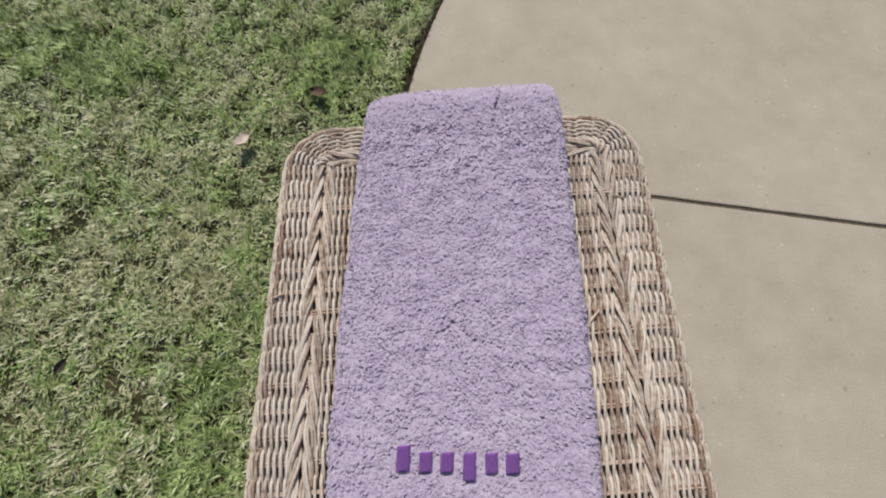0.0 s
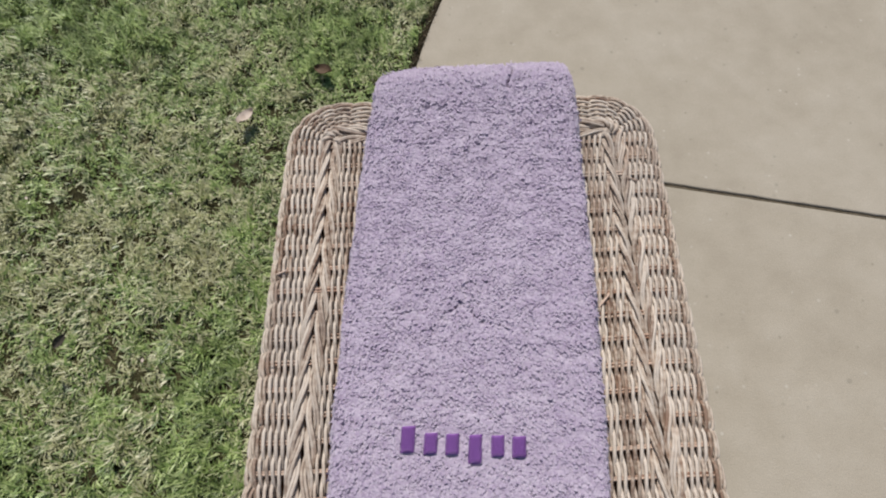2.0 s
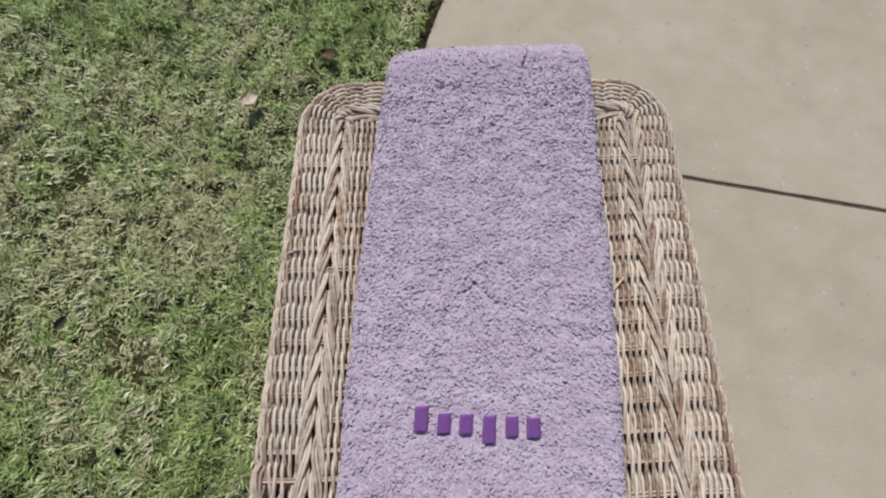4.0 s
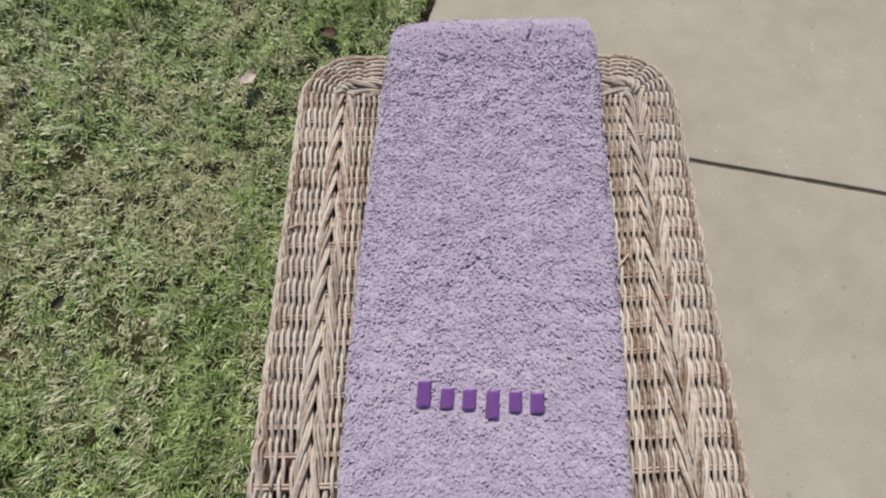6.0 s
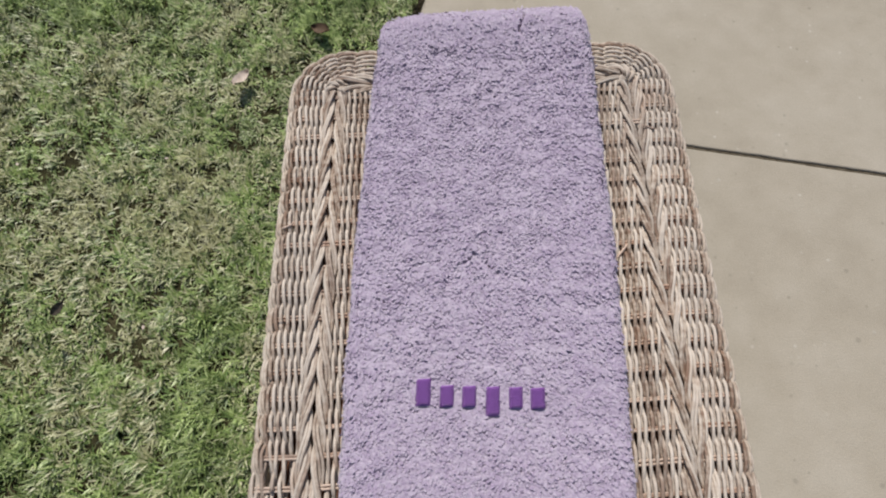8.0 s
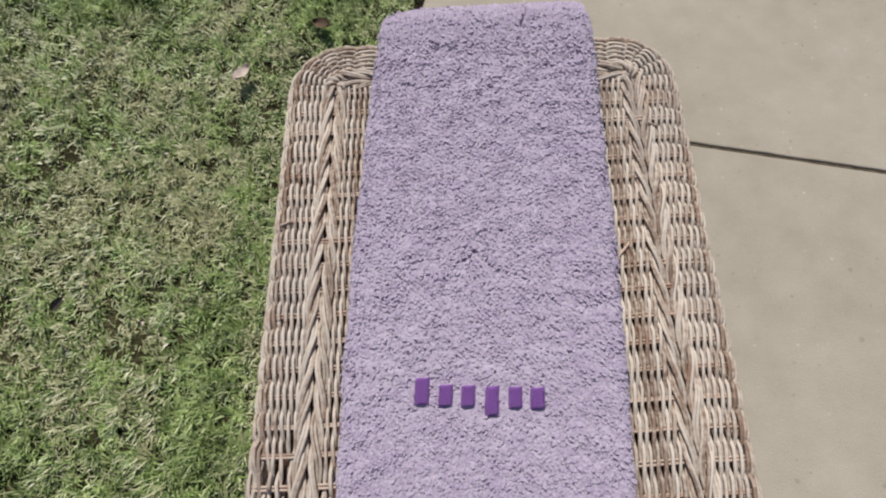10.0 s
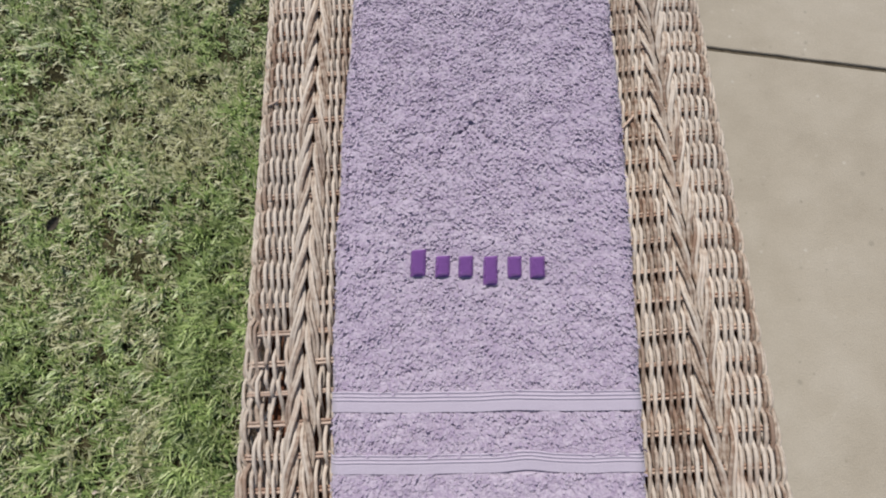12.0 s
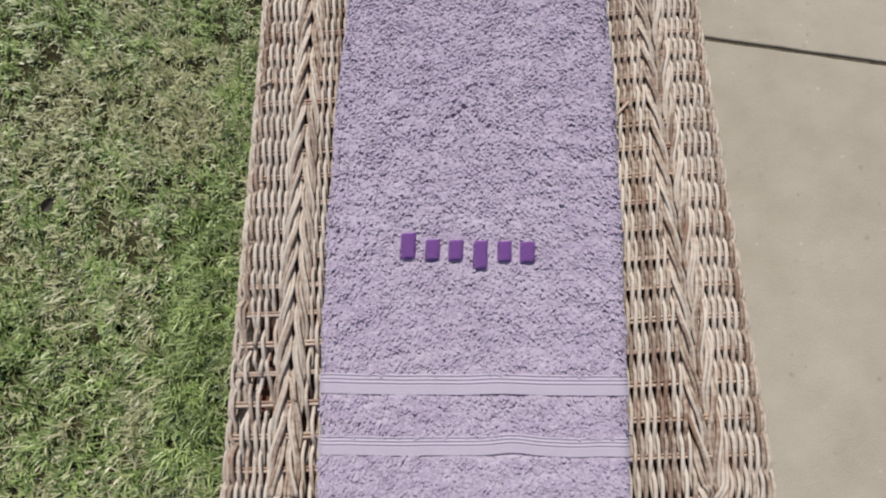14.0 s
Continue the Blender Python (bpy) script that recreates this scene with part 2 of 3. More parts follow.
def patio():
    pavement = tagged(new("pavement"), "tan concrete patio with a control joint and curved edge", "patio", kind="structure")
    gap = 0.0065
    far, near = [], []
    ys = [0.6 + 2.9 * math.sin(radians(a)) for a in np.arange(-88, 88.1, 2.0)]
    for y in ys:
        x = lawn_edge(y)
        (far if y > joint_y(x) else near).append((x, y))
    xj = lawn_edge(1.015)
    worn = [7.0 + (xj - 7.0) * k / 240 for k in range(241)]

    def lip(side, seed):
        return [(x, joint_y(x) + side * (gap + 0.0022 * noise.noise((x * 9, seed, 0.0)) + 0.0012 * noise.noise((x * 45, seed, 2.0)))) for x in worn]
    slab("concrete_slab", far + [(7.0, far[-1][1])] + lip(1, 1.0), pavement)
    slab("concrete_slab", [(7.0, near[0][1])] + near + lip(-1, 6.0)[::-1], pavement)
    filler = box((7.4, 0.03, 0.05), (0, 0, 0))
    bmesh.ops.rotate(filler, cent=(0, 0, 0), matrix=Matrix.Rotation(math.atan(-0.2115), 3, "Z"), verts=filler.verts)
    bmesh.ops.translate(filler, vec=(3.45, joint_y(3.45), -0.0315), verts=filler.verts)
    part("joint_filler", from_bmesh("joint_filler", filler, JOINT), pavement, "dark dirt in the joint")


def blade_field(name, rng, count, inside, tall, label):
    """A lawn of bent, tapering blades as one mesh."""
    got = np.zeros((0, 2))
    (x0, x1, y0, y1), keep = inside
    while len(got) < count:
        p = rng.uniform((x0, y0), (x1, y1), (count, 2))
        p = p[keep(p)]
        thin = np.array([noise.noise((x * 22, y * 22, 9.0)) + 0.6 * noise.noise((x * 55, y * 55, 4.0)) for x, y in p])
        got = np.vstack((got, p[thin + rng.uniform(-0.4, 0.6, len(p)) > 0.02]))
    got = got[:count]
    n = count
    heads = rng.integers(0, n, n // 16)
    pick = rng.integers(0, len(heads), n)
    grouped = rng.uniform(0, 1, n) < 0.8
    got = np.where(grouped[:, None], got[heads[pick]] + rng.normal(0, 0.009, (n, 2)), got)
    back = ~keep(got)
    got[back] = got[heads[pick]][back]
    lie = rng.uniform(0, 2 * math.pi, len(heads))
    yaw = np.where(grouped, lie[pick] + rng.normal(0, 0.65, n), rng.uniform(0, 2 * math.pi, n))
    lump = np.array([noise.noise((x * 7, y * 7, 0.3)) for x, y in got])
    green_patch = sum(np.exp(-(((got[:, 0] - x) / rx) ** 2 + ((got[:, 1] - y) / ry) ** 2)) for x, y, rx, ry in GREENER)
    tuft = np.array([noise.noise((x * 19, y * 19, 3.3)) + 0.4 * noise.noise((x * 45, y * 45, 6.1)) for x, y in got])
    length = rng.uniform(0.6, 1.35, n) * tall * (1 + 0.4 * lump + 0.5 * np.minimum(green_patch, 1) + 0.55 * tuft)
    rim = np.clip(1 - (np.array([lawn_edge(y) for y in np.clip(got[:, 1], -2.2, 3.4)]) - got[:, 0] - 0.021) / 0.03, 0, 1)
    length *= 1 + 0.3 * rim
    yaw = np.where((rim > 0.15) & (rng.uniform(0, 1, n) < 0.55), math.pi + rng.normal(0, 0.9, n), yaw)
    width = rng.uniform(0.0010, 0.0029, n) * (tall / 0.03) ** 0.5
    up = np.clip(rng.normal(0.70, 0.30, n) + 0.3 * np.minimum(green_patch, 1) + 0.45 * tuft + 0.5 * rim, 0.08, 1.42)
    d = np.stack((np.cos(yaw), np.sin(yaw), np.zeros(n)), 1)
    s = np.stack((-np.sin(yaw), np.cos(yaw), np.zeros(n)), 1) * width[:, None]
    z = np.array([0.0, 0.0, 1.0])
    base = np.column_stack((got, np.full(n, -0.022)))
    mid = base + (d * np.cos(up)[:, None] + z * np.sin(up)[:, None]) * (length * 0.55)[:, None]
    up2 = up - rng.uniform(0.2, 0.9, n) * (1 - 0.6 * rim)
    tip = mid + (d * np.cos(up2)[:, None] + z * np.sin(up2)[:, None]) * (length * 0.5)[:, None]
    tip[:, 2] = np.clip(tip[:, 2], -0.018, 0.034 + 0.012 * np.clip(tuft, 0, 1) + 0.01 * rim)
    twist = s + z * (rng.uniform(-0.7, 0.7, n) * width)[:, None]
    v = np.stack((base - s * 0.7, base + s * 0.7, mid + twist, mid - twist, tip), 1).reshape(-1, 3)
    idx = np.arange(n)[:, None] * 5
    loops = np.hstack((idx + np.array([[3, 2, 1, 0]]), idx + np.array([[4, 2, 3]]))).ravel()
    me = bpy.data.meshes.new(name)
    me.vertices.add(n * 5)
    me.vertices.foreach_set("co", v.ravel())
    me.loops.add(len(loops))
    me.loops.foreach_set("vertex_index", loops)
    me.polygons.add(n * 2)
    starts = np.column_stack((np.arange(n) * 7, np.arange(n) * 7 + 4)).ravel()
    me.polygons.foreach_set("loop_start", starts)
    me.materials.append(GRASS)
    me.update(calc_edges=True)
    me.validate()
    face = np.cross(mid - base, s)
    face /= np.linalg.norm(face, axis=1)[:, None]
    face *= np.sign(face[:, 2:3])
    soft = face * 0.45 + z * 0.55
    soft /= np.linalg.norm(soft, axis=1)[:, None]
    shade_by(me, np.repeat(soft, 5, axis=0))
    return tagged(new(name, me), label, "grass", kind="stuff")


def edge_thatch():
    """Dead, earthy blades that hang out of the cut edge of the lawn over the rim of the patio; the edge's shade is put
    into their brown.
    """
    rng = np.random.default_rng(21)
    n = 3400
    y = rng.uniform(0.75, 2.3, n)
    clump = np.array([noise.noise((v * 30, 2.0, 0.0)) for v in y])
    x = np.array([lawn_edge(v) for v in y]) - rng.uniform(0.002, 0.026, n)
    yaw = rng.normal(-0.1, 0.9, n)
    size = rng.uniform(0.006, 0.021, n) * (1 + 1.1 * clump)
    width = rng.uniform(0.0008, 0.0020, n)
    z0 = rng.uniform(-0.02, 0.004, n)
    up = rng.uniform(0.1, 0.8, n)
    d = np.stack((np.cos(yaw) * np.cos(up), np.sin(yaw) * np.cos(up), np.sin(up)), 1)
    side = np.stack((-np.sin(yaw), np.cos(yaw), np.zeros(n)), 1) * width[:, None]
    base = np.column_stack((x, y, z0))
    tip = base + d * size[:, None]
    tip[:, 2] = np.maximum(tip[:, 2], 0.002)
    v = np.stack((base - side, base + side, tip), 1).reshape(-1, 3)
    f = [(3 * k, 3 * k + 1, 3 * k + 2) for k in range(n)]
    tagged(new("edge_thatch", mesh_of("edge_thatch", v, f, SHADED_THATCH, False)), "dead brown thatch along the cut lawn edge, darkened for its shade", "thatch", kind="stuff")


def lawns():
    rng = np.random.default_rng(5)

    def on_lawn(p, margin=0.021):
        y = np.clip(p[:, 1], -2.28, 3.48)
        edge = 2.74 - np.sqrt(2.9 ** 2 - (y - 0.6) ** 2)
        return (p[:, 0] < edge - margin) | (p[:, 1] < -2.28) | (p[:, 1] > 3.48)

    def within(p, ragged):
        r = rng.uniform(-ragged, ragged, (len(p), 2))
        return (p[:, 0] + r[:, 0] > -1.55 - 0.27 * (p[:, 1] + 0.3)) & (p[:, 1] + r[:, 1] > -0.7) & (p[:, 1] + r[:, 1] < 2.3)

    def near(p):
        return on_lawn(p) & within(p, 0.12)

    def far(p):
        fade = np.hypot(p[:, 0], p[:, 1] - 0.5) + rng.uniform(-1.4, 0.6, len(p))
        return on_lawn(p) & ~within(p, 0.25) & (fade < 3.6)

    blade_field("lawn_grass", rng, 185000, ((-2.5, 0.6, -0.8, 2.4), near), 0.031, "short green lawn grass with dry straw patches")
    blade_field("outer_lawn_grass", rng, 150000, ((-5.0, 5.0, -4.5, 5.5), far), 0.042, "short green lawn grass round the patio")


ground_sheet()
near_soil()
patio()
lawns()
edge_thatch()


# ---- wicker table ----
ZW = 0.678                      # level of the woven top
PITCH = 0.0092                  # between the rows of reed
CORNERS = [(-0.2085, -0.285), (-0.184, 0.580), (0.321, 0.580), (0.323, -0.285)]
RADII = [0.035, 0.014, 0.014, 0.035]   # corner radii of the braid
SHOULDER, ROLL = 0.050, 0.034   # where the edge starts to roll down, and its radius
BAYS = 20                       # between the first and the last stake of a long side


def left_stake(k):
    return 0.557 - 0.0387 * k


def right_stake(k):
    return 0.554 - 0.033 * k - 0.00027 * k * k


def left_bay(y):
    return (0.557 - y) / 0.0387


def right_bay(y):
    return (math.sqrt(0.033 ** 2 + 4 * 0.00027 * (0.554 - y)) - 0.033) / (2 * 0.00027)


def drop(s):
    """Distance out from the braid and fall below the top, at s along the section."""
    if s < SHOULDER:
        return s, 0.0
    a = (s - SHOULDER) / ROLL
    if a < math.pi / 2:
        return SHOULDER + ROLL * math.sin(a), ROLL * (1 - math.cos(a))
    return SHOULDER + ROLL, ROLL + (s - SHOULDER - ROLL * math.pi / 2)


def loop(d, per_bay=8):
    """Samples (x, y, nx, ny, phase) round the rounded outline, d outside the braid; the phase counts bays."""
    out = []
    n = len(CORNERS)
    pts = [Vector(c) for c in CORNERS]
    dirs = [(pts[(i + 1) % n] - pts[i]).normalized() for i in range(n)]
    # phase at both ends of the four sides
    ends = [(BAYS - left_bay(CORNERS[0][1] + RADII[0]), BAYS - left_bay(CORNERS[1][1] - RADII[1])), (24, 37),
            (41 + right_bay(CORNERS[2][1] - RADII[2]), 41 + right_bay(CORNERS[3][1] + RADII[3])), (65, 76)]
    for i in range(n):
        j = (i + 1) % n
        a, b, t = pts[i], pts[j], dirs[i]
        nrm = Vector((-t.y, t.x))
        p0, p1 = a + t * RADII[i], b - t * RADII[j]
        steps = round((ends[i][1] - ends[i][0]) * per_bay)
        for k in range(steps):
            p = p0 + (p1 - p0) * (k / steps)
            if i == 0:
                ph = BAYS - left_bay(p.y)
            elif i == 2:
                ph = 41 + right_bay(p.y)
            else:
                ph = ends[i][0] + (ends[i][1] - ends[i][0]) * k / steps
            p = p + nrm * d
            out.append((p.x, p.y, nrm.x, nrm.y, ph))
        nxt = Vector((-dirs[j].y, dirs[j].x))
        centre = p1 - nrm * RADII[j]
        a0 = math.atan2(nrm.y, nrm.x)
        turn = math.atan2(nrm.x * nxt.y - nrm.y * nxt.x, nrm.dot(nxt))
        first, last = ends[i][1], ends[j][0] + (80 if j == 0 else 0)
        steps = round((last - first) * per_bay)
        for k in range(steps):
            ang = a0 + turn * k / steps
            q = Vector((math.cos(ang), math.sin(ang)))
            p = centre + q * (RADII[j] + d)
            out.append((p.x, p.y, q.x, q.y, first + (last - first) * k / steps))
    return out


def wobble(x, y, seed, amount):
    return amount * noise.noise((x * 17 + seed * 5.3, y * 17, seed * 1.7))


def hump(a):
    """A reed's rise and fall over and under the stakes, with quick crossings."""
    c = math.cos(a)
    return c / math.sqrt(c * c + 0.28) * 1.131


def wicker_table():
    table = tagged(new("wicker_table"), "weathered natural wicker table with rolled edges and braided border", "table")
    rnd = random.Random(11)

    def reed(name, points, radius, material, sides=6, squash=0.85, label=""):
        v, f = tube(points, radius, sides, squash)
        return part(name, mesh_of(name, v, f, material), table, label)

    # rows of twisted pairs round the rolled edge; on the worn side some are snapped and missing for a stretch
    rows, s = [], 0.0205
    while s < 0.19:
        rows.append(s)
        s += PITCH * (1.0 if s < 0.11 else 1.5)
    for i, s in enumerate(rows):
        d, fall = drop(s)
        tilt = min(max((s - SHOULDER) / ROLL, 0.0), math.pi / 2)
        ring = loop(d)
        for strand in (0, 1):
            pts, gap = [], []
            seed = i * 2 + strand
            shift = rnd.uniform(-0.09, 0.09)
            worn_mid, worn_half = rnd.uniform(-0.135, -0.075), rnd.uniform(0.014, 0.036)
            snapped = i < 4 and strand != i % 2
            for x, y, nx, ny, ph in ring:
                a = math.pi * (ph + strand + shift)
                lat = (0.0014 if x < 0.06 else -0.0019) * math.sin(a) + wobble(x, y, seed, 0.0014)
                out = 0.0040 * hump(a) + wobble(y, x, seed + 40, 0.0008)
                worn = max(0.0, 1 - abs(y + 0.11) / 0.13) if x < -0.2 and s < 0.08 else 0.0
                if worn:
                    lat += worn * 0.008 * noise.noise((seed * 3.1, y * 14, 2.0))
                    out -= min(0.024, worn * 0.11 * max(0.0, noise.noise((seed * 2.3, y * 11, 7.0)) + 0.08))
                if worn and snapped and abs(y - worn_mid) < worn_half:
                    gap.append(len(pts))
                h = lat * math.cos(tilt) + out * math.sin(tilt)
                z = ZW - fall + out * math.cos(tilt) - lat * math.sin(tilt)
                pts.append((x + nx * h, y + ny * h, z))
            if gap:
                pts = pts[gap[-1] + 1:] + pts[:gap[0]]
            else:
                turn = rnd.randrange(len(pts))
                pts = pts[turn:] + pts[:turn + 1]
            reed("weaver", pts, 0.0027 * rnd.uniform(0.84, 1.14), REED, 6, 0.8)

    # braided border: two walings of three reeds with opposite twist
    for side, hand in ((-0.0104, -1), (0.0104, 1)):
        ring = loop(side)
        total = 80.0
        turns = round(total / 3.35)
        for k in range(3):
            for twin in (0, 1):
                pts = []
                for x, y, nx, ny, ph in ring:
                    a = 2 * math.pi * (turns * ph / total + k / 3)
                    lat = hand * 0.0060 * math.cos(a) + (twin - 0.5) * 0.0042 + wobble(x, y, k + twin * 9 + hand, 0.0018)
                    up = 0.0048 * math.sin(a) + wobble(y, x, k + 60 + twin, 0.0012)
                    pts.append((x + nx * lat, y + ny * lat, ZW + 0.0015 + up))
                pts.append(pts[0])
                reed("braid_reed", pts, 0.0025 * rnd.uniform(0.92, 1.08), REED, 7)

    # rows along the top panel
    (xl0, y0), (xl1, y1), (xr1, _), (xr0, _) = CORNERS
    y0, y1 = y0 + 0.010, y1 - 0.012
    columns = 50
    for i in range(columns):
        f = (i + 0.5) / columns
        covered = 0.22 < f < 0.80
        for strand in (0, 1):
            if covered and strand:
                continue
            pts = []
            seed = 200 + i * 2 + strand
            shift = rnd.uniform(-0.09, 0.09)
            for k in range(BAYS * 8 + 1):
                g = k / (BAYS * 8)
                y = y0 + (y1 - y0) * g
                left = xl0 + (xl1 - xl0) * g + 0.019
                right = xr0 + (xr1 - xr0) * g - 0.019
                a = math.pi * (left_bay(y) * (1 - f) + right_bay(y) * f + strand + shift)
                x = left + (right - left) * f + (0.0014 if f < 0.5 else -0.0019) * math.sin(a) + wobble(f, y, seed, 0.0012)
                z = ZW + 0.0040 * hump(a) + wobble(y, f, seed, 0.0008)
                worn = max(0.0, 1 - abs(y + 0.14) / 0.13) if i < 5 else 0.0
                z -= min(0.02, worn * 0.09 * max(0.0, noise.noise((seed * 2.3, y * 11, 7.0)) + 0.05))
                pts.append((x, y, z))
            reed("weaver", pts, 0.0027 * rnd.uniform(0.84, 1.14), REED, 6, 0.8)

    # stakes across the top and down over the rolled edge, in pairs
    section = [0.15, 0.115, 0.095, 0.08, 0.066, 0.05, 0.03, 0.0]
    for k in range(BAYS + 1):
        yl, yr = left_stake(k), right_stake(k)
        g = (yl - CORNERS[0][1]) / (CORNERS[1][1] - CORNERS[0][1])
        left, right = xl0 + (xl1 - xl0) * g, xr0 + (xr1 - xr0) * g
        level = rnd.choice((-0.0022, -0.0018, -0.0012, -0.0006, 0.0, 0.0014))
        slip = rnd.uniform(-0.0015, 0.0015)
        for twin in (-1, 1):
            bend = twin * 0.0022 + slip + rnd.uniform(-0.0008, 0.0008)
            pts = []
            for s in section:
                d, fall = drop(s)
                pts.append((left - d, yl + bend, ZW + level - fall))
            for f in (0.15, 0.3, 0.5, 0.7, 0.85):
                pts.append((left + (right - left) * f, yl + (yr - yl) * f + bend + rnd.uniform(-0.001, 0.001), ZW + level))
            for s in reversed(section):
                d, fall = drop(s)
                pts.append((right + d, yr + bend, ZW + level - fall))
            reed("stake", pts, 0.0021, STAKE, 5, 1.0)
    # stakes over the two end rolls and fanned round the corners
    for x, y, nx, ny, ph in loop(0.0):
        if abs(ph - round(ph)) < 1e-4 and (23.5 < ph < 37.5 or 64.5 < ph < 76.5):
            pts = [(x + nx * drop(s)[0], y + ny * drop(s)[0], ZW - 0.0014 - drop(s)[1]) for s in section]
            reed("stake", pts, 0.0022, STAKE, 5, 1.0)
    for (cx, cy), radius in zip(CORNERS, RADII):
        sx, sy = math.copysign(1, cx), math.copysign(1, cy - 0.15)
        ox, oy = cx - sx * radius, cy - sy * radius
        for k in range(1, 4):
            ang = math.pi / 2 * k / 4
            ca, sa = sx * math.cos(ang), sy * math.sin(ang)
            pts = [(ox + ca * (radius + drop(s)[0]), oy + sa * (radius + drop(s)[0]), ZW - 0.0014 - drop(s)[1]) for s in section]
            reed("stake", pts, 0.0022, STAKE, 5, 1.0)

    # a few snapped reed ends that stand up from the weave
    for x, y, dx, dy in ((0.276, 0.268, -0.024, -0.026), (-0.262, 0.315, 0.020, 0.004), (0.352, 0.470, -0.022, 0.003), (-0.205, -0.105, 0.012, -0.03)):
        pts = [(x + dx * k / 4, y + dy * k / 4, ZW + 0.002 + 0.009 * (k / 4) ** 1.5) for k in range(5)]
        reed("snapped_reed", pts, [0.0021, 0.0021, 0.002, 0.0018, 0.0012], STAKE, label="snapped reed end")

    # brown backing added under the weave: stops light from below, darkens the gaps
    rim = [(x, y) for x, y, *_ in loop(0.062, 2)]
    count = len(rim)
    v = [(x, y, ZW - 0.032 - dz) for dz in (0.0, 0.018) for x, y in rim]
    f = [tuple(range(count - 1, -1, -1)), tuple(range(count, 2 * count))] + [(k, (k + 1) % count, count + (k + 1) % count, count + k) for k in range(count)]
    part("frame_board", mesh_of("frame_board", v, f, DARK_BACKING, False), table, "dark brown backing added under the weave to darken its gaps")
    for x in (-0.215, 0.335):
        for y in (-0.25, 0.56):
            prof = [(x, y, 0.0), (x, y, 0.006)] + [(x, y, 0.01 + 0.62 * k / 120) for k in range(121)]
            rad = [0.02, 0.024] + [0.0225 + 0.0022 * abs(math.sin(k * math.pi / 2)) for k in range(121)]
            v, f = tube(prof, rad, 12)
            part("leg", mesh_of("leg", v, f, REED), table, "leg wrapped in weathered reed")
    return table


# ---- towel ----
TOP = 0.726
THICK = 0.038
Y_NEAR, Y_BEND = -0.305, 0.651
R_IN = 0.040


def lerp_rows(y, rows):
    for (ya, va), (yb, vb) in zip(rows, rows[1:]):
        if y <= yb:
            return va + (vb - va) * (y - ya) / (yb - ya)
    return rows[-1][1]


def towel_sides(y):
    left = lerp_rows(max(y, -0.4), [(-0.4, -0.162), (-0.24, -0.159), (0.02, -0.156), (0.23, -0.148), (0.45, -0.129), (0.63, -0.112), (0.9, -0.100), (2.0, -0.1)])
    right = lerp_rows(max(y, -0.4), [(-0.4, 0.206), (-0.25, 0.213), (-0.1, 0.225), (0.07, 0.237), (0.27, 0.248), (0.43, 0.253), (0.6, 0.257), (0.9, 0.256), (2.0, 0.254)])
    return left, right


def spine(s):
    """Point of the towel's upper face over its middle, and its normal, at s from the near end."""
    flat = Y_BEND - Y_NEAR
    r = R_IN + THICK
    if s < flat:
        return Vector((0, Y_NEAR + s, TOP)), Vector((0, 0, 1))
    a = (s - flat) / r
    if a < math.pi / 2:
        n = Vector((0, math.sin(a), math.cos(a)))
        return Vector((0, Y_BEND, TOP - r)) + n * r, n
    return Vector((0, Y_BEND + r, TOP - r - (s - flat - r * math.pi / 2))), Vector((0, 1, 0))


BANDS = [(-0.1095, -0.1335), (-0.1815, -0.203)]


def band_shift(x):
    """The borders sag a little towards one side."""
    return -0.035 * (x - 0.03)


def lattice(seed, ix, iy, k):
    """A fixed random number for each cell of a grid."""
    h = (ix.astype(np.int64) * 374761393 + iy.astype(np.int64) * 668265263 + seed * 974634777 + k * 1274126177) & 0x7FFFFFFF
    h = ((h ^ (h >> 13)) * 1103515245) & 0x7FFFFFFF
    return ((h ^ (h >> 16)) & 0xFFFFF) / 1048575.0


def soft_noise(x, y, seed):
    """Smooth noise in -1..1 on arrays."""
    ix, iy = np.floor(x), np.floor(y)
    fx, fy = x - ix, y - iy
    out = 0.0
    for dx in (0, 1):
        for dy in (0, 1):
            a = lattice(seed, ix + dx, iy + dy, 1) * 2 * math.pi
            wx = fx * fx * fx * (fx * (fx * 6 - 15) + 10)
            wy = fy * fy * fy * (fy * (fy * 6 - 15) + 10)
            w = (wx if dx else 1 - wx) * (wy if dy else 1 - wy)
            out = out + w * (np.cos(a) * (fx - dx) + np.sin(a) * (fy - dy))
    return out * 1.5


def tufts(x, y, seed):
    """Domes of single loops: 1 on top, 0 in the gaps."""
    ix, iy = np.floor(x), np.floor(y)
    best = np.full(x.shape, 9.0)
    lift = np.zeros(x.shape)
    for dx in (-1, 0, 1):
        for dy in (-1, 0, 1):
            cx, cy = ix + dx, iy + dy
            d = (x - cx - lattice(seed, cx, cy, 2)) ** 2 + (y - cy - lattice(seed, cx, cy, 3)) ** 2
            lift = np.where(d < best, lattice(seed, cx, cy, 4), lift)
            best = np.minimum(best, d)
    return np.sqrt(np.clip(1 - best / 1.1, 0, 1)) * (0.6 + 0.4 * lift)


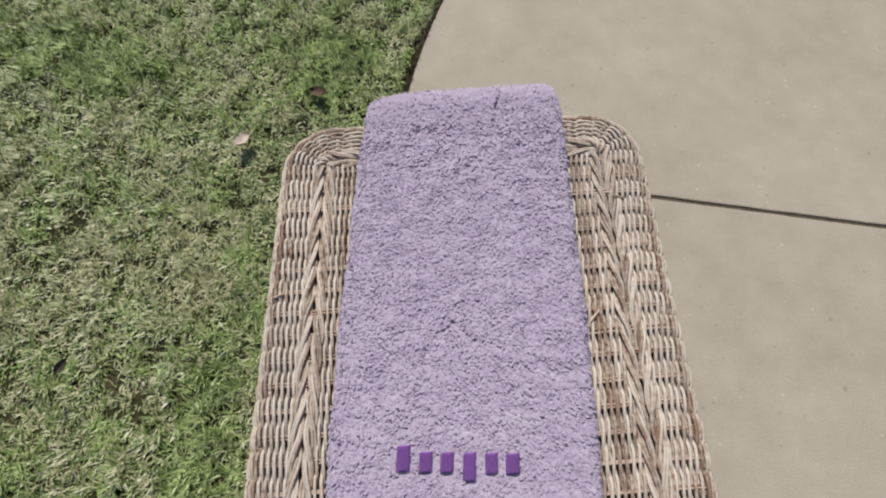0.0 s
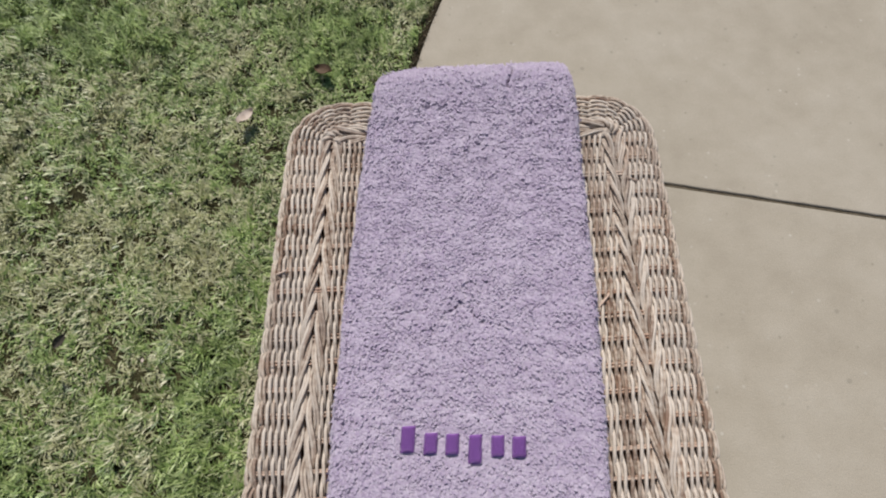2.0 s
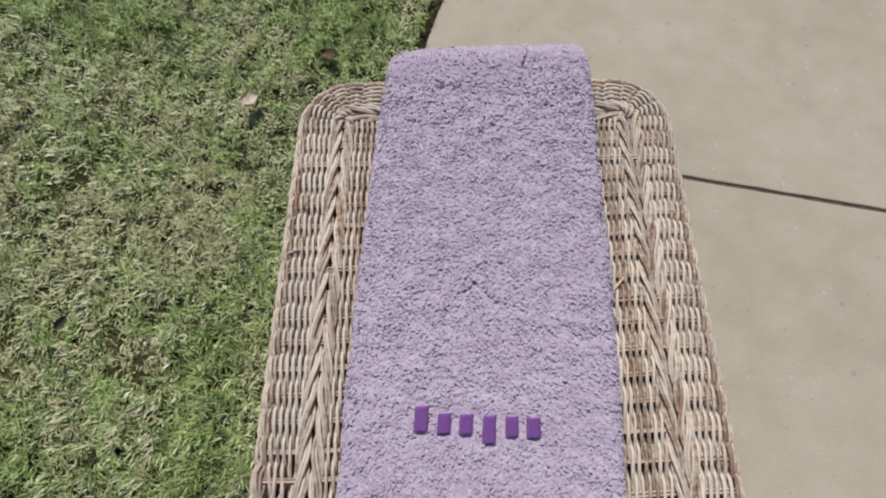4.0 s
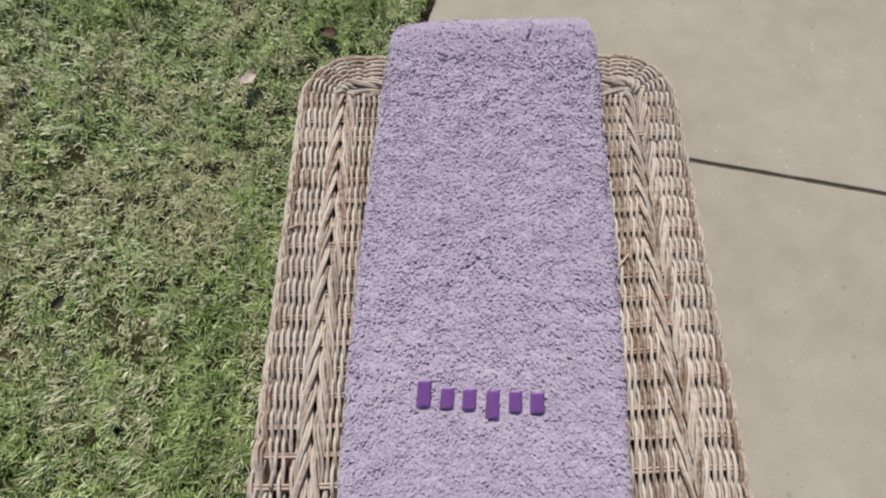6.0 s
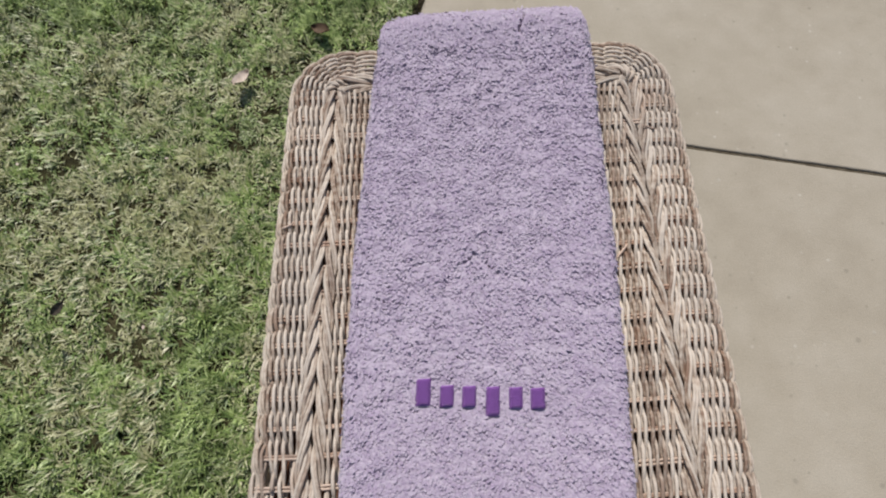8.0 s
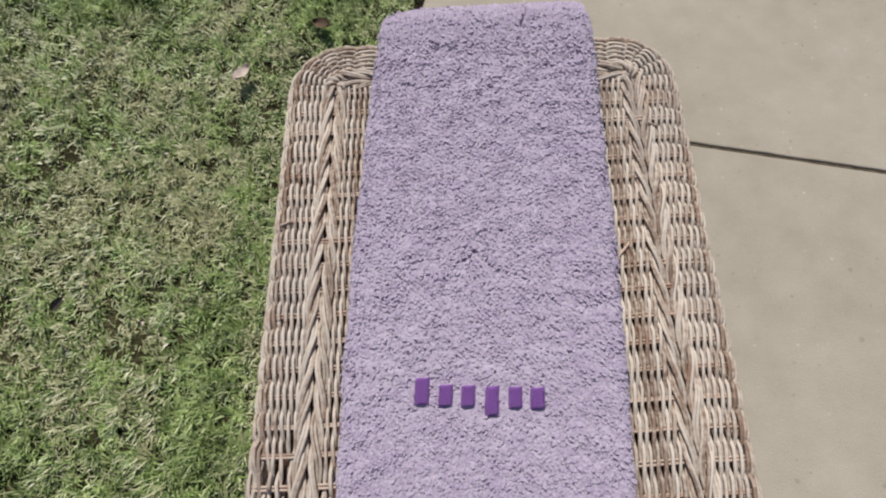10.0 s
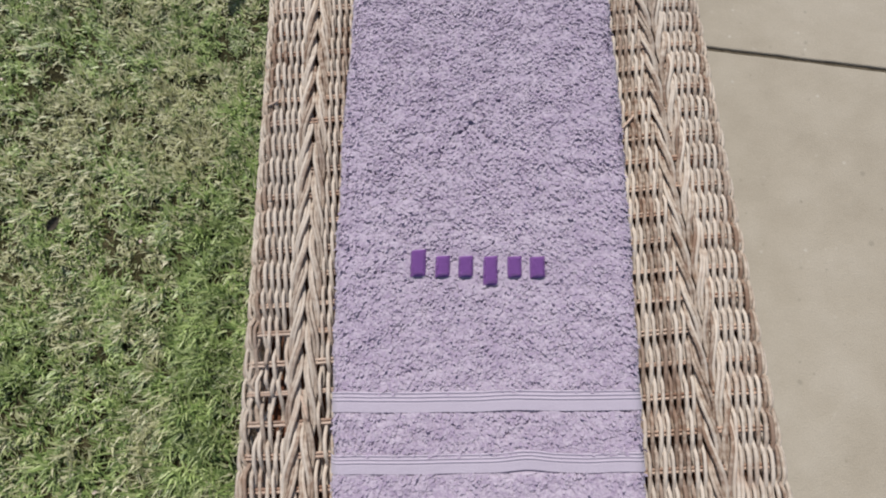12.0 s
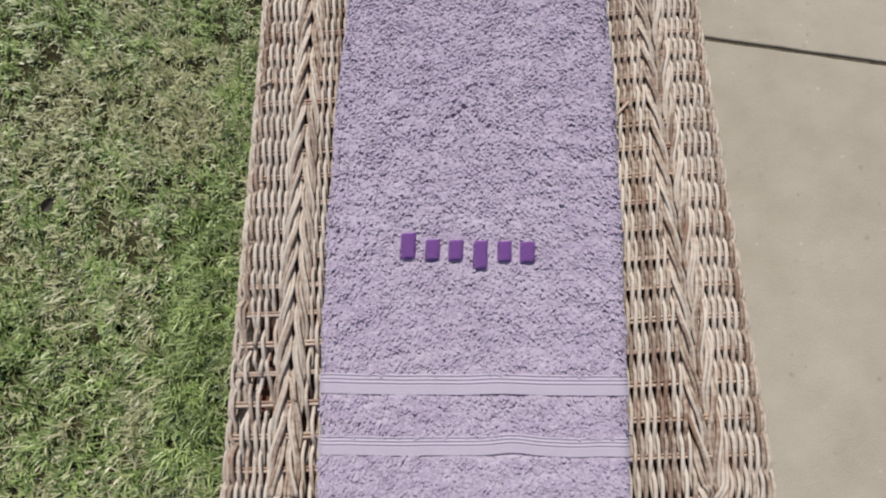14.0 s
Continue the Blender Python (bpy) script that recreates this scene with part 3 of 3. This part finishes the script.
def relief(x, y):
    """Loops, clumps, fold creases and soft rumples of the pile, metres."""
    wx = x + 0.003 * soft_noise(x * 60, y * 60, 1)
    wy = y + 0.0025 * soft_noise(x * 45, y * 60, 2) + 0.01 * soft_noise(x * 14, y * 10, 3)
    h = 0.0014 * soft_noise(x * 9, y * 6, 4) + 0.0018 * soft_noise(x * 28, y * 45, 5)
    h = h - 0.0040 + 0.0026 * tufts(wx / 0.0052, wy / 0.0032, 6)
    cut = soft_noise(wx * 75, wy * 250, 8)
    deep = np.clip(1.3 * soft_noise(x * 62, y * 190, 9) + 0.3, 0, 1) * np.clip(0.8 + 0.3 * soft_noise(x * 16, y * 22, 15) + 1.2 * matted(x, y), 0.2, 1.6)
    h = h - 0.0050 * np.exp(-(cut / 0.14) ** 2) * deep
    cut = soft_noise(wx * 125 + 9, wy * 235, 10)
    h = h - 0.0038 * np.exp(-(cut / 0.15) ** 2) * np.clip(1.2 * soft_noise(x * 48, y * 150, 11) + 0.32, 0, 1)
    h = h + np.clip((y - 0.5) / 0.12, 0, 1) * (0.0016 * soft_noise(x * 70, y * 110, 16) + 0.0012 * soft_noise(x * 150, y * 190, 17))
    inside = ((y > 0.25) & (y < 0.74)).astype(float)
    h = h - 0.0016 * inside * np.clip(0.5 + 2 * soft_noise(x * 20, y * 35, 12), 0, 1) * np.exp(-((x - 0.045 - 0.03 * (y - 0.3)) / 0.004) ** 2)
    h = h - 0.017 * np.clip((y - 0.625) / 0.03, 0, 1) * np.exp(-((x - 0.141 + 0.006 * np.sin(y * 90)) / 0.0028) ** 2) * np.clip((0.76 - y) / 0.03, 0, 1)
    h = h - 0.0050 * np.clip(0.7 + 2 * soft_noise(x * 60, y * 60, 13), 0, 1) * np.exp(-((x - 0.035) / 0.032) ** 4) * np.exp(-((y - 0.247 + 0.9 * np.abs(x - 0.035)) / 0.0035) ** 2)
    h = h - 0.0060 * np.clip(0.6 + 2 * soft_noise(x * 70, y * 70, 14), 0, 1) * np.exp(-((x - 0.062) / 0.022) ** 4) * np.exp(-((y + 0.157 - 0.6 * (x - 0.062)) / 0.0045) ** 2)
    return h


MATTED = [(-0.07, 0.187, 0.06, 0.035, 0.8), (0.03, 0.235, 0.05, 0.03, 0.35), (0.13, 0.57, 0.09, 0.06, 0.4), (-0.07, 0.59, 0.05, 0.05, 0.35), (0.055, 0.093, 0.05, 0.02, 0.35),
          (0.03, -0.03, 0.05, 0.025, 0.35), (0.10, 0.39, 0.10, 0.10, -0.6), (0.17, 0.25, 0.05, 0.06, -0.35), (-0.09, 0.38, 0.06, 0.08, -0.5), (0.17, 0.0, 0.05, 0.06, -0.3), (0.03, -0.24, 0.3, 0.03, -0.4)]


def matted(x, y):
    """Where the pile is trodden open (+) or brushed smooth (-)."""
    return sum(k * np.exp(-((x - cx) / rx) ** 2 - ((y - cy) / ry) ** 2) for cx, cy, rx, ry, k in MATTED)


def pile_loops(thing, pos, nrm, across, along, gx, gy, bare):
    """The loose terry loops that stand out of the cloth, leaning together in patches."""
    rng = np.random.default_rng(8)
    count = 145000
    pick = rng.integers(0, len(pos), count * 2)
    x, y = gx[pick], gy[pick]
    short = np.exp(-(soft_noise(x * 95 + 3 * soft_noise(x * 25, y * 25, 31), y * 240, 32) / 0.15) ** 2) * np.clip(0.6 * soft_noise(x * 60, y * 90, 33) + 0.72 + 0.8 * matted(x, y), 0.15, 1)
    crease = np.exp(-((x - 0.141 + 0.006 * np.sin(y * 90)) / 0.004) ** 2) * (y > 0.628) + 0.35 * np.exp(-((x - 0.045 - 0.03 * (y - 0.3)) / 0.004) ** 2) * (y > 0.25)
    crease = crease + 1.0 * np.exp(-((x - 0.035) / 0.032) ** 4) * np.exp(-((y - 0.247 + 0.9 * np.abs(x - 0.035)) / 0.004) ** 2)
    crease = crease + 0.8 * np.exp(-((x - 0.062) / 0.022) ** 4) * np.exp(-((y + 0.157 - 0.6 * (x - 0.062)) / 0.005) ** 2)
    flank = np.clip((np.abs(nrm[pick, 0]) - 0.35) / 0.4, 0, 1)
    keep = ~bare[pick] & (rng.uniform(0, 1, len(pick)) > np.clip(0.95 * short + crease + 0.85 * flank, 0, 1))
    pick = pick[keep][:count]
    x, y, n = gx[pick], gy[pick], len(pick)

    def unit(a):
        return a / (np.linalg.norm(a, axis=1)[:, None] + 1e-12)
    up = nrm[pick]
    tx = unit(across[pick])
    ty = unit(np.cross(up, tx))
    base = pos[pick] + tx * rng.uniform(-0.0007, 0.0007, n)[:, None] + ty * rng.uniform(-0.0007, 0.0007, n)[:, None] - up * 0.0012
    over = np.clip((y - 0.60) / 0.08, 0, 1) > rng.uniform(0, 1, n)
    lie = np.where(over, 1.57, -1.57) + 0.9 * soft_noise(x * 7, y * 5, 34) + 1.1 * soft_noise(x * 45, y * 60, 35) + rng.normal(0, 0.55, n)
    d = tx * np.cos(lie)[:, None] + ty * np.sin(lie)[:, None]
    w = np.cross(up, d) * rng.uniform(0.0011, 0.0023, n)[:, None]
    size = rng.uniform(0.0038, 0.0068, n) * (1 + 0.15 * soft_noise(x * 30, y * 40, 36))
    rise = np.clip(rng.normal(0.5, 0.2, n) + 0.2 * soft_noise(x * 22, y * 30, 37), 0.1, 1.2)
    mid = base + (d * np.cos(rise)[:, None] + up * np.sin(rise)[:, None]) * (size * 0.6)[:, None]
    low = rise - rng.uniform(0.4, 0.9, n)
    tip = mid + (d * np.cos(low)[:, None] + up * np.sin(low)[:, None]) * (size * 0.5)[:, None]
    v = np.stack((base - w * 0.7, base + w * 0.7, mid + w, mid - w, tip + w * 0.5, tip - w * 0.5), 1).reshape(-1, 3)
    idx = np.arange(n)[:, None] * 6
    loops = np.hstack((idx + np.array([[3, 2, 1, 0]]), idx + np.array([[5, 4, 2, 3]]))).ravel()
    me = bpy.data.meshes.new("nap")
    me.vertices.add(n * 6)
    me.vertices.foreach_set("co", v.ravel())
    me.loops.add(len(loops))
    me.loops.foreach_set("vertex_index", loops)
    me.polygons.add(n * 2)
    me.polygons.foreach_set("loop_start", np.arange(n * 2) * 4)
    me.materials.append(PILE)
    me.update(calc_edges=True)
    me.validate()
    face = np.cross(w, mid - base)
    face = unit(face) * np.sign(np.sum(face * up, axis=1))[:, None]
    shade_by(me, np.repeat(unit(face * 0.3 + up * 0.7), 6, axis=0))
    tagged(part("nap", me, thing, "fluffy lilac terry nap"), kind="stuff")


def towel():
    thing = tagged(new("bath_towel"), "thick folded lilac terry towel draped over the wicker table", "towel")
    length = (Y_BEND - Y_NEAR) + (R_IN + THICK) * math.pi / 2 + 0.14
    ns, nu = 950, 360
    rc = 0.017

    u = np.linspace(0, 1, nu + 1)
    rows_p, rows_n, rows_x, rows_y, under = [], [], [], [], []
    for j in range(ns + 1):
        s = length * j / ns
        p, n = spine(s)
        y = p.y if n.z > 0.9999 else Y_BEND + (s - (Y_BEND - Y_NEAR))
        left, right = towel_sides(y)
        left += 0.0022 * noise.noise((s * 14, 0.0, 5.0)) + 0.0012 * noise.noise((s * 60, 0.0, 6.0))
        right += 0.0022 * noise.noise((s * 14, 4.0, 5.0)) + 0.0012 * noise.noise((s * 60, 4.0, 6.0))
        side, arc = THICK - rc - 0.004, rc * math.pi / 2
        total = right - left - 2 * rc + 2 * (side + arc)
        d = np.minimum(u, 1 - u) * total
        a = np.clip((d - side) / rc, 0, math.pi / 2)
        off = np.where(d < side, 0.0, rc - rc * np.cos(a)) + np.maximum(0.0, d - side - arc)
        fall = np.where(d < side, THICK - 0.004 - d, rc - rc * np.sin(a))
        nx, nz = -np.cos(a), np.sin(a)
        flip = u > 0.5
        x = np.where(flip, right - off, left + off)
        nx = np.where(flip, -nx, nx)
        rows_p.append(np.stack((x, p.y - n.y * fall, p.z - n.z * fall), 1))
        rows_n.append(np.stack((nx, n.y * nz, n.z * nz), 1))
        rows_x.append(x + np.where(flip, 1, -1) * fall)
        rows_y.append(np.full(nu + 1, y))
        under += [(left, p.y - n.y * THICK, p.z - n.z * THICK), (right, p.y - n.y * THICK, p.z - n.z * THICK)]
    pos, nrm = np.concatenate(rows_p), np.concatenate(rows_n)
    gx, gy = np.concatenate(rows_x), np.concatenate(rows_y)
    h = relief(gx, gy)
    sag = gy - band_shift(gx)
    for a, b in BANDS:
        flat = (sag < a) & (sag > b)
        h = np.where(flat, -0.0045, h)
    for sx, sy, w, lo, hi in STITCHES:
        near = np.maximum(np.abs(gx - sx) - w / 2, np.maximum(sy + lo - gy, gy - sy - hi))
        h = np.where(near < 0, -0.001, h - 0.0012 * np.exp(-np.maximum(near, 0) / 0.003))
    end = np.clip((gy - Y_NEAR) / 0.01, 0, 1)
    pos = pos + nrm * (h - 0.012 * (1 - end) ** 2)[:, None]
    pos[:, 1] += 0.03 * np.maximum(0.0, gx + 0.06) * np.clip((gy - 0.5) / 0.15, 0, 1)
    pos[:, 1] -= 0.024 * np.clip((-0.03 - gx) / 0.08, 0, 1.2) ** 2 * np.clip((gy - 0.56) / 0.1, 0, 1)
    pos[:, 1] -= 0.022 * np.clip((gx - 0.215) / 0.05, 0, 1.3) ** 2 * np.clip((gy - 0.56) / 0.1, 0, 1)
    shape = (ns + 1, nu + 1, 3)
    across, along = np.gradient(pos.reshape(shape), axis=1).reshape(-1, 3), np.gradient((pos - nrm * h[:, None]).reshape(shape), axis=0).reshape(-1, 3)
    bare = np.zeros(len(pos), bool)
    for a, b in BANDS:
        bare |= (sag < a + 0.0005) & (sag > b - 0.0005)
    for sx, sy, w, lo, hi in STITCHES:
        bare |= (np.abs(gx - sx) < w / 2 + 0.001) & (gy > sy + lo - 0.001) & (gy < sy + hi + 0.001)
    pile_loops(thing, pos, nrm, across, along, gx, gy, bare)
    top_count = len(pos)
    verts = np.concatenate((pos, np.array(under)))
    base = (np.arange(ns)[:, None] * (nu + 1) + np.arange(nu)[None, :]).ravel()
    faces = np.stack((base, base + 1, base + nu + 2, base + nu + 1), 1).tolist()
    for j in range(ns):
        a, b = top_count + 2 * j, top_count + 2 * j + 2
        faces.append((a, b, b + 1, a + 1))
        faces.append((a, j * (nu + 1), (j + 1) * (nu + 1), b))
        faces.append((a + 1, b + 1, (j + 1) * (nu + 1) + nu, j * (nu + 1) + nu))
    part("terry_cloth", mesh_of("terry_cloth", verts, faces, PILE), thing, "fluffy lilac terry cloth folded lengthwise")

    # two flat woven borders with ribs
    for a, b in BANDS:
        bv, bf = [], []
        left, right = towel_sides((a + b) / 2)
        prof = []
        for k in range(41):
            f = k / 40
            rib = 0.0016 * max(0.0, math.cos((f - 0.06) * math.pi * 2 * 5.4)) if f < 0.6 else 0.0002
            prof.append((a + (b - a) * f, rib))
        m = 60
        for i in range(m + 1):
            f = i / m
            x = left + (right - left) * f
            e = min(f, 1 - f) * (right - left)
            fall = rc - math.sqrt(max(0.0, rc * rc - (rc - e) ** 2)) if e < rc else 0.0
            wave = 0.0016 * noise.noise((x * 22, a * 30, 3.0))
            for y, rib in prof:
                yy = y + band_shift(x) + wave + 0.004 * math.exp(-((x - 0.075) / 0.03) ** 2) * (1 if a < -0.15 else 0.3)
                bv.append((x, yy, TOP - fall - 0.0016 + rib + 0.0006 * noise.noise((x * 20, y * 20, 1.0))))
        w = len(prof)
        for i in range(m):
            for k in range(w - 1):
                q = i * w + k
                bf.append((q, q + 1, q + w + 1, q + w)[::-1])
        part("woven_border", mesh_of("woven_border", bv, bf, BORDER), thing, "smooth ribbed lilac border strip")

    # raised purple embroidery, one bar for each mark
    for x, y, w, lo, hi in STITCHES:
        v, f = [], []
        nx, ny = 8, 14
        for j in range(ny + 1):
            for i in range(nx + 1):
                fx, fy = i / nx * 2 - 1, j / ny * 2 - 1
                dome = (1 - abs(fx) ** 3.0) * (1 - abs(fy) ** 6)
                px, py = x + fx * w / 2, y + lo + (hi - lo) * (fy + 1) / 2
                v.append((px + 0.06 * (py - y), py, TOP - 0.0015 + 0.0062 * max(0.0, dome) ** 0.5))
        for j in range(ny):
            for i in range(nx):
                q = j * (nx + 1) + i
                f.append((q, q + 1, q + nx + 2, q + nx + 1))
        part("embroidered_bar", mesh_of("embroidered_bar", v, f, THREAD), thing, "raised satin-stitched purple thread")
    return thing


def stitch_rows():
    rows = []
    x0, y0, tilt = -0.0555, 0.0355, -0.062
    for x, w, lo, hi in ((0.011, 0.020, 0, 0.036), (0.0425, 0.019, 0, 0.028), (0.072, 0.019, 0, 0.028), (0.1035, 0.019, -0.010, 0.028), (0.134, 0.019, 0, 0.028), (0.163, 0.020, 0, 0.028)):
        rows.append((x0 + x, y0 + tilt * x, w, lo, hi))
    return rows


STITCHES = stitch_rows()


# ---- fallen leaves on the lawn ----
def fallen_leaf(at, size, turn, curl, material, label):
    v, f = [], []
    n, m = 10, 4
    for j in range(n + 1):
        g = j / n
        half = size * 0.28 * math.sin(math.pi * min(1.0, 0.06 + 0.94 * g)) ** 0.7
        for i in range(m + 1):
            q = i / m * 2 - 1
            v.append((half * q, size * (g - 0.5), curl * size * (q * q * 0.5 + (g - 0.5) ** 2) + 0.002 * noise.noise((q * 2, g * 4, size * 90))))
    w = m + 1
    k = len(v)
    v += [(x, y, z - 0.0006) for x, y, z in v]
    for j in range(n):
        for i in range(m):
            a = j * w + i
            f += [(a, a + 1, a + w + 1, a + w), (k + a + w, k + a + w + 1, k + a + 1, k + a)]
    ob = new("fallen_leaf", mesh_of("fallen_leaf", v, f, material))
    ob.matrix_world = pose(*at, *turn)
    return tagged(ob, label, "leaf", "fallen leaves on the lawn")


PALE_LEAF = plain_material("pale_dry_leaf", (0.5, 0.41, 0.34), (0.68, 0.58, 0.50), 90)
BROWN_LEAF = plain_material("brown_dry_leaf", (0.07, 0.045, 0.025), (0.16, 0.1, 0.06), 90)
GREY_LEAF = plain_material("grey_bark", (0.05, 0.04, 0.03), (0.13, 0.105, 0.08), 120)

wicker_table()
towel()
fallen_leaf((-0.628, 1.106, 0.026), 0.072, (-8, -6, -32), 0.32, PALE_LEAF, "pale dry curled leaf lying on the lawn")
fallen_leaf((-0.384, 1.293, 0.024), 0.070, (-12, -8, 66), 0.3, BROWN_LEAF, "dark brown dry leaf lying on the lawn")
fallen_leaf((-1.066, 0.374, 0.034), 0.044, (0, 50, -28), 0.15, GREY_LEAF, "small dark grey-brown bark flake standing in the grass")
for x, y, turn in ((-1.288, 0.833, 40), (-0.883, -0.306, 110), (-0.829, 0.316, 10), (-0.836, 0.834, 75)):
    fallen_leaf((x, y, 0.019), 0.014, (-8, 6, turn), 0.2, PALE_LEAF, "tiny pale dry leaf scrap in the grass")
